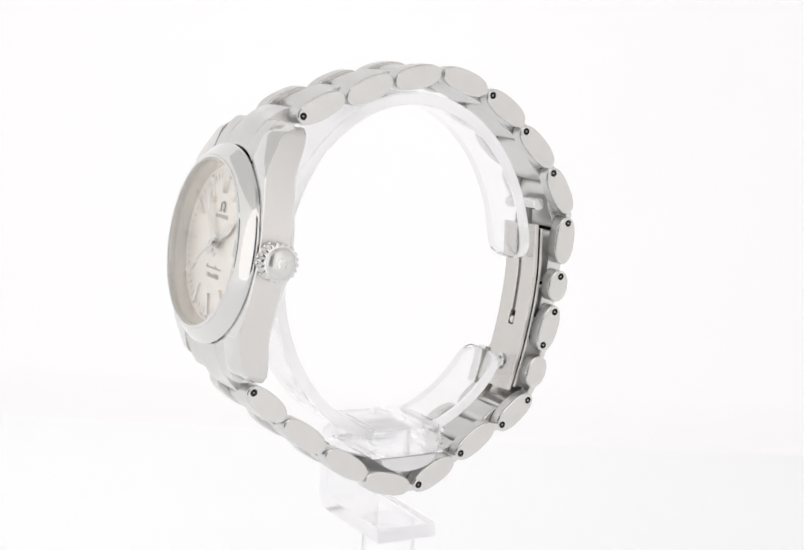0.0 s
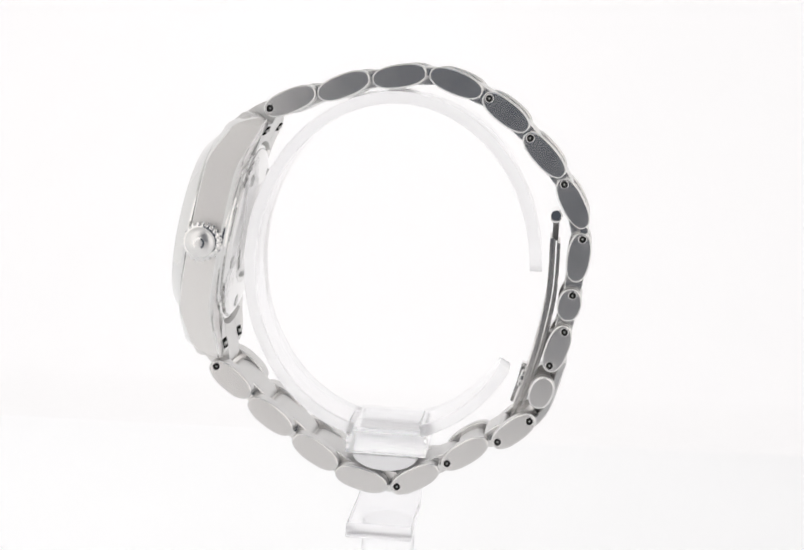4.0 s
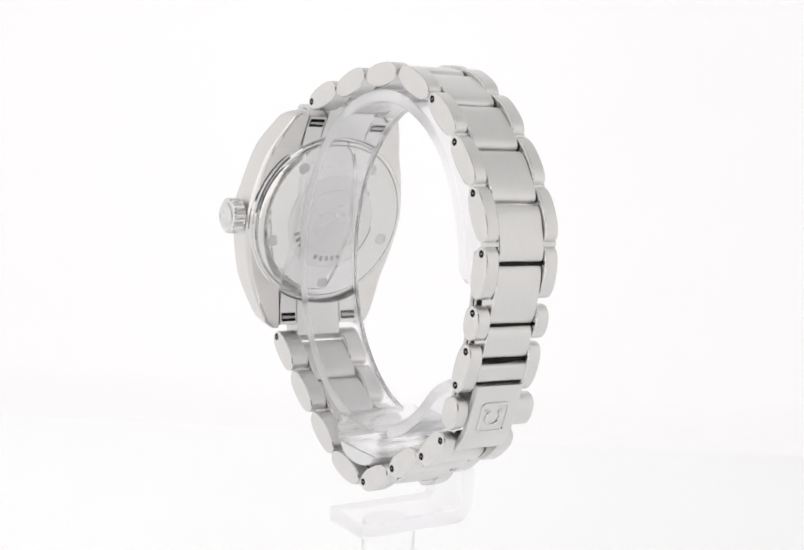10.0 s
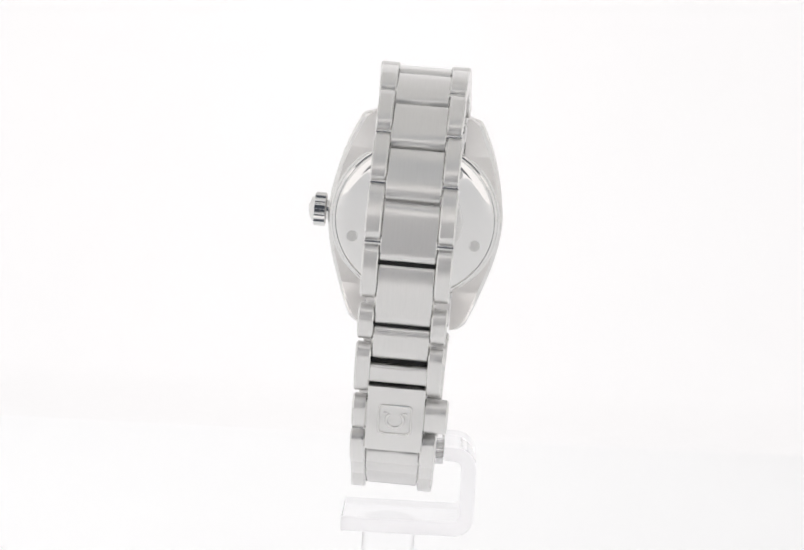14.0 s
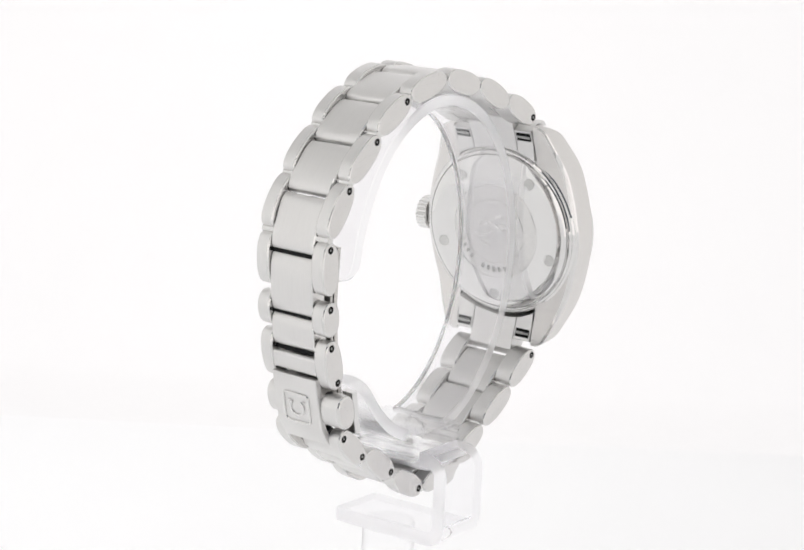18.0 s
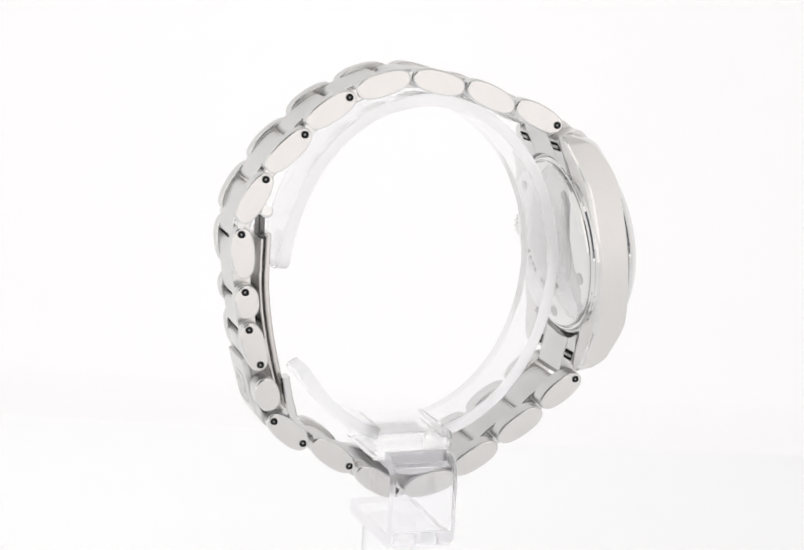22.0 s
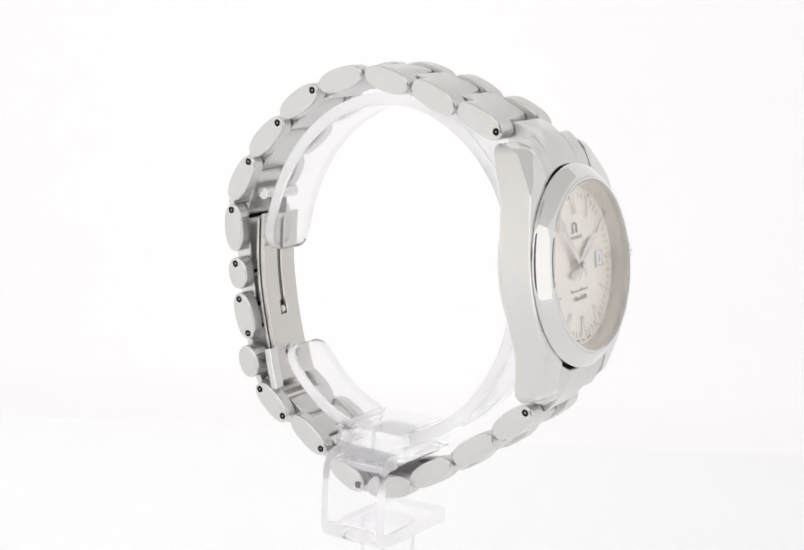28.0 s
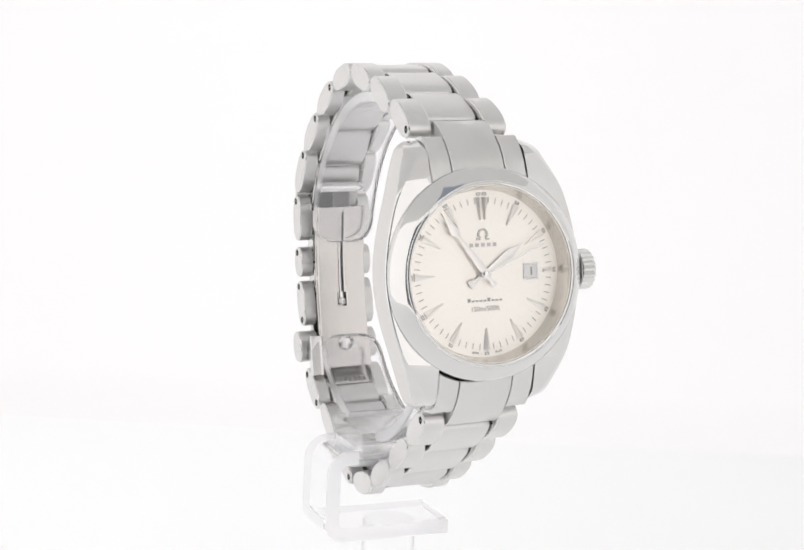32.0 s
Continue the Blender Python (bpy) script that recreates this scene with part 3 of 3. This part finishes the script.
def along(s):
    """The place at s links round the bracelet; 1 is the start of the first link."""
    i = min(max(int(math.floor(s - 1)), 0), len(LINKS) - 1)
    f = s - 1 - i
    return JOINTS[i].lerp(JOINTS[i + 1], f)


def link_pose(y, z, deg, x=0.0, splay=0.0):
    return Matrix.Translation((0, y, zl(z))) @ Matrix.Rotation(radians(-1.0), 4, "Z") @ Matrix.Translation((x, 0, 0)) @ Matrix.Rotation(radians(splay), 4, "Z") @ Matrix.Rotation(radians(deg), 4, "X")


OUTER, CENTRE = {}, {}
INNER = 3.9
# the flanks of the tapering stretches stand askew by the taper
SPLAY = [2.0] * 4 + [1.2, 0.5] + [0.0] * 6 + [0.5, 1.2] + [2.0] * 4
pin_mesh = bmesh.new()
lathe(pin_mesh, [(0.53, -0.25), (0.64, -0.25), (0.64, 0.015), (0.6, 0.03), (0.54, 0.006)], 20, 0)
# flat black disc that paints the shade inside the pin hole
lathe(pin_mesh, [(0, -0.2), (0.55, -0.2), (0.55, 0.008), (0.2, 0.006), (0, 0.004)], 20, 1)
lathe(pin_mesh, [(0, 0.0), (0.14, 0.0), (0.11, 0.015), (0, 0.02)], 14, 2)
pin_mesh = finish(pin_mesh, [flank, dark, notch_steel], "pin")
# which end of a link carries its pin heads: -1 the end met first, 1 the other
PINS = {0: (-1,), 4: (-1,), 5: (-1,), 6: (-1,), 7: (-1,), 8: (-1,), 9: (-1, 1), 11: (-1, 1), 12: (1,), 13: (1,), 17: (1,)}
for i, (y, z, ln, a) in enumerate(LINKS):
    wide = (HALF_OUT[i] - INNER) / 2
    key = (round(ln * 4) / 4, HALF_OUT[i])
    if key not in OUTER:
        OUTER[key] = finish(slab(bmesh.new(), wide, ln, 3.55 if ln > 6 else 3.6, 2.35 if ln > 6 else 2.2, 40, 0.22), [brushed, flank, satin], "outer_link", 24)
    for s in (1, -1):
        button = i == 10
        if button:
            ob = part("clasp_button", slab(bmesh.new(), wide + (0.65 if s < 0 else 0.0), ln, 3.7, 2.2, 36, 0.3), [brushed, flank, satin], watch, "rounded push button of the clasp", link_pose(y, z, a, s * ((INNER + wide) + (0.65 if s < 0 else 0.0))), 24)
        else:
            ob = part("outer_link", OUTER[key], brushed, watch, "", link_pose(y, z, a, s * (INNER + wide), s * SPLAY[i]))
        for e in PINS.get(i, ()):
            part("pin", pin_mesh, polished, ob, "", Matrix.Translation((s * wide, e * (ln / 2 - 0.98), 0.12 * e * -1)) @ Matrix.Rotation(radians(90 * s), 4, "Y"))
# centre links lie shifted away from the case by a third of a link
SPANS = [(k + 0.32, k + 1.32) for k in range(1, 8)] + [(8.29, 9.5), (9.58, 10.32)] + [(k + 0.68, k + 1.68) for k in range(13, 18)] + [(12.6, 13.12), (13.15, 13.68)]
for s0, s1 in SPANS:
    p, q = along(s0), along(s1)
    d = q - p
    mid = (p + q) / 2 * 0.55 + along((s0 + s1) / 2) * 0.45
    ln = d.length - 0.12
    key = round(ln * 5) / 5
    if key not in CENTRE:
        CENTRE[key] = finish(slab(bmesh.new(), 3.84, ln, 2.75, 3.0, 40, 0.15), [brushed, flank, polished], "centre_link", 24)
    part("centre_link", CENTRE[key], brushed, watch, "", link_pose(mid.x, mid.y, math.degrees(math.atan2(d.y, d.x))))
for s0 in (2.0, 3.0, 4.0, 5.0, 6.0, 7.0, 8.0, 13.0, 14.0, 15.0, 16.0, 17.0, 18.0):
    p = along(s0)
    part("link_bar", lathe(bmesh.new(), [(0, -6.0), (0.55, -6.0), (0.55, 6.0), (0, 6.0)], 16), satin, watch, "", link_pose(p.x, p.y, 0) @ Matrix.Rotation(radians(90), 4, "Y"))
# black bars added to paint the shade in the gaps beside the clasp
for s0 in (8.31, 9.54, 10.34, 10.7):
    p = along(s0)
    part("gap_shade_bar", lathe(bmesh.new(), [(0, -3.8), (0.75, -3.8), (0.75, 3.8), (0, 3.8)], 16), dark, watch, "black bar painting the shade between the links", link_pose(p.x, p.y, 0) @ Matrix.Rotation(radians(90), 4, "Y"))

# ---- folding clasp ----
p, q = along(10.36), along(10.7)
d = q - p
part("clasp_bridge", slab(bmesh.new(), 3.95, d.length, 3.35, 6.0, 32, 0.1), [brushed, flank, polished], watch, "plain steel bar across the clasp", link_pose((p.x + q.x) / 2, (p.y + q.y) / 2, math.degrees(math.atan2(d.y, d.x))))
cover_path = []
for k in range(13):
    s = 10.73 + (12.2 - 10.73) * k / 12
    c, t = along(s), along(min(s + 0.05, 12.9)) - along(s - 0.05)
    n = Vector((-t.y, t.x)).normalized()
    lift = 1.6
    cover_path.append((c.x + n.x * lift, zl(c.y + n.y * lift)))
for _ in range(2):
    cover_path = [cover_path[0]] + [((a[0] + 2 * b[0] + c[0]) / 4, (a[1] + 2 * b[1] + c[1]) / 4) for a, b, c in zip(cover_path, cover_path[1:], cover_path[2:])] + [cover_path[-1]]
cover = part("clasp_cover", strip(bmesh.new(), cover_path, -4.0, 4.0, 1.1), brushed, watch, "brushed clasp cover plate with an embossed square")
# dark plate added to fill the gap and paint its shade below the cover
end_path = []
for k in range(5):
    c, t = along(12.02 + 0.14 * k), along(12.07 + 0.14 * k) - along(11.97 + 0.14 * k)
    n = Vector((-t.y, t.x)).normalized()
    end_path.append((c.x + n.x * 0.35, zl(c.y + n.y * 0.35)))
part("cover_gap_shade", strip(bmesh.new(), end_path, -3.95, 3.95, 0.8), dark_blade, watch, "dark filler plate painting the shade under the clasp cover's end")
lining_path = []
for k in range(5):
    c, t = along(12.0 + 0.15 * k), along(12.05 + 0.15 * k) - along(11.95 + 0.15 * k)
    n = Vector((-t.y, t.x)).normalized()
    lining_path.append((c.x - n.x * 0.17, zl(c.y - n.y * 0.17)))
lining = part("clasp_lining", strip(bmesh.new(), lining_path, -3.9, 3.9, 0.14), blade_steel, watch, "plain steel inner plate with engraved marks")
c, t = along(12.47), along(12.52) - along(12.42)
n = Vector((-t.y, t.x)).normalized()
letter = finish(box(bmesh.new(), -0.26, 0.26, -0.4, 0.4, -0.03, 0.03), [dark_blade], "engraved_bar")
for k in range(8):
    part("engraved_bar", letter, dark_blade, lining, "", link_pose(c.x - n.x * 0.27, c.y - n.y * 0.27, math.degrees(math.atan2(t.y, t.x)), -2.9 + 0.82 * k))
a, b = Vector(cover_path[4]), Vector(cover_path[8])
d = b - a
seal = Matrix.Translation((0, (a.x + b.x) / 2, (a.y + b.y) / 2)) @ Matrix.Rotation(math.atan2(d.y, d.x), 4, "X") @ Matrix.Translation((0, 0, 0.61))
crest = sorted((d.normalized().dot(Vector(p) - (a + b) / 2), d.normalized().cross(Vector(p) - (a + b) / 2)) for p in cover_path)


def drape(bm):
    """Bends a flat emboss onto the curve of the cover."""
    for v in bm.verts:
        v.co.z += float(np.interp(v.co.y, [p[0] for p in crest], [p[1] for p in crest]))
    return bm


frame_bm = bmesh.new()


def round_square(h, r, z):
    out = []
    for k in range(4):
        for j in range(6):
            a = radians(k * 90 + j * 18)
            cx, cy = ((1, 1), (-1, 1), (-1, -1), (1, -1))[k]
            out.append((cx * (h - r) + r * math.cos(a), cy * (h - r) + r * math.sin(a), z))
    return out


loft(frame_bm, [round_square(2.4, 0.7, 0.0), round_square(2.34, 0.68, 0.1), round_square(2.2, 0.6, 0.1), round_square(2.12, 0.56, 0.0)], cap=False)
part("square_emboss", drape(frame_bm), satin, cover, "raised rounded square outline", seal)
horse = bmesh.new()
loft(horse, [[(r * math.sin(a), -r * math.cos(a), h) for r, h in ((1.0, 0.0), (1.06, 0.08), (1.32, 0.08), (1.38, 0.0))] for a in [radians(-142 + 284 * i / 32) for i in range(33)]])
for x in (-1.32, 1.32):
    box(horse, x - 0.26, x + 0.26, 1.0, 1.2, 0, 0.083)
horse.transform(Matrix.Rotation(math.pi, 4, "Z"))
part("emblem", drape(horse), satin, cover, "raised horseshoe emblem", seal)


def curve_points(pts, n=8):
    """A smooth run of points through the given ones."""
    out = []
    for i in range(len(pts) - 1):
        p0, p1, p2, p3 = (Vector(pts[max(0, min(len(pts) - 1, i + k))]) for k in (-1, 0, 1, 2))
        for j in range(n):
            t = j / n
            out.append(tuple(0.5 * (2 * p1 + (p2 - p0) * t + (2 * p0 - 5 * p1 + 4 * p2 - p3) * t * t + (3 * p1 - p0 - 3 * p2 + p3) * t ** 3)))
    return out + [tuple(pts[-1])]


inner_path = curve_points([(22.5, zl(-39.6)), (22.55, zl(-44)), (22.4, zl(-48.5)), (21.5, zl(-54.5)), (20.1, zl(-60.5)), (18.5, zl(-65.8))])
outer_path = [(y + 0.95, z + 0.1) for y, z in inner_path]
bm = bmesh.new()
strip(bm, inner_path[:3], -4.1, 4.1, 0.75)
strip(bm, inner_path[2:24], -4.1, -0.4, 0.75)
strip(bm, inner_path[2:24], 0.4, 4.1, 0.75)
strip(bm, inner_path[23:27], -4.1, -0.75, 0.75)
strip(bm, inner_path[23:27], 0.75, 4.1, 0.75)
strip(bm, inner_path[26:], -4.1, 4.1, 0.75)
blade = part("clasp_blade", bm, blade_steel, watch, "curved inner blade of the folding clasp with a long slot")


def stud_pose(k, lift):
    a, b = Vector(inner_path[k - 1]), Vector(inner_path[k + 1])
    d = (b - a).normalized()
    return Matrix.Translation((0, inner_path[k][0] + d.y * lift, inner_path[k][1] - d.x * lift)) @ Matrix.Rotation(math.atan2(d.y, d.x), 4, "X") @ Matrix.Rotation(math.pi, 4, "X")


# added satin strip that lightens one side of the slot, imitating its lit wall
part("slot_backing", strip(bmesh.new(), [(y + 0.45, z) for y, z in inner_path[2:26]], -0.15, 0.41, 0.1), satin, blade, "satin strip added behind the slot to lighten it")
part("rivet", lathe(bmesh.new(), [(0, -0.3), (0.6, -0.3), (0.6, 0.2), (0.4, 0.32), (0, 0.25)], 24), satin, blade, "round rivet at the slot's end", stud_pose(25, 0.0))
part("stud", lathe(bmesh.new(), [(0, -0.2), (1.35, -0.2), (1.35, 0.3), (1.15, 0.45), (0.9, 0.36), (0.75, 0.1), (0, 0.05)], 28), polished, blade, "round ring stud", stud_pose(34, 0.35))
part("catch_plate", strip(bmesh.new(), [(19.6, zl(-60.4)), (19.0, zl(-63.4)), (18.1, zl(-66.6))], -6.35, -4.3, 1.1), polished, watch, "small polished plate behind the push button")
part("clasp_under_blade", strip(bmesh.new(), outer_path[2:40], -4.05, 4.05, 0.5), blade_steel, watch, "second blade folded against the first")
part("clasp_hinge", lathe(bmesh.new(), [(0, -3.6), (0.5, -3.7), (0.95, -3.6), (0.95, 3.6), (0.5, 3.7), (0, 3.6)], 24), polished, watch, "round hinge barrel of the clasp", Matrix.Translation((0, 22.85, zl(-36.4))) @ Matrix.Rotation(radians(90), 4, "Y"))
part("clasp_tongue", strip(bmesh.new(), [(22.85, zl(-36.6)), (22.9, zl(-38)), (22.9, zl(-40.2))], -1.4, 1.4, 0.9), dark_blade, watch, "dark swivel under the hinge")


# ---- how things move: the stand and the watch turn together about the upright axis ----
def turn(t):
    x = (t - 16) / 16
    return -198.57 - 137.62 * x + 0.398 * x ** 2 - 0.0545 * x ** 3


def motions():
    spin, carried = [], []
    for k in range(33):
        m = Matrix.Rotation(radians(turn(k)), 4, "Z")
        spin.append((float(k), m))
        carried.append((float(k), m @ mm_pose(pose(WATCH_X, 0, BASE + LEVEL, 0, -LEAN, 0))))
    walk(stand, spin)
    walk(watch, carried)
    beats = []
    for k in range(33):
        m = mm_pose(CASE @ on_dial(SECOND_AT + 6 * k))
        beats.append((float(k), m))
        if k < 32:
            beats.append((k + 0.8, m))
    walk(second_hand, beats)


SECOND_AT = 235
motions()
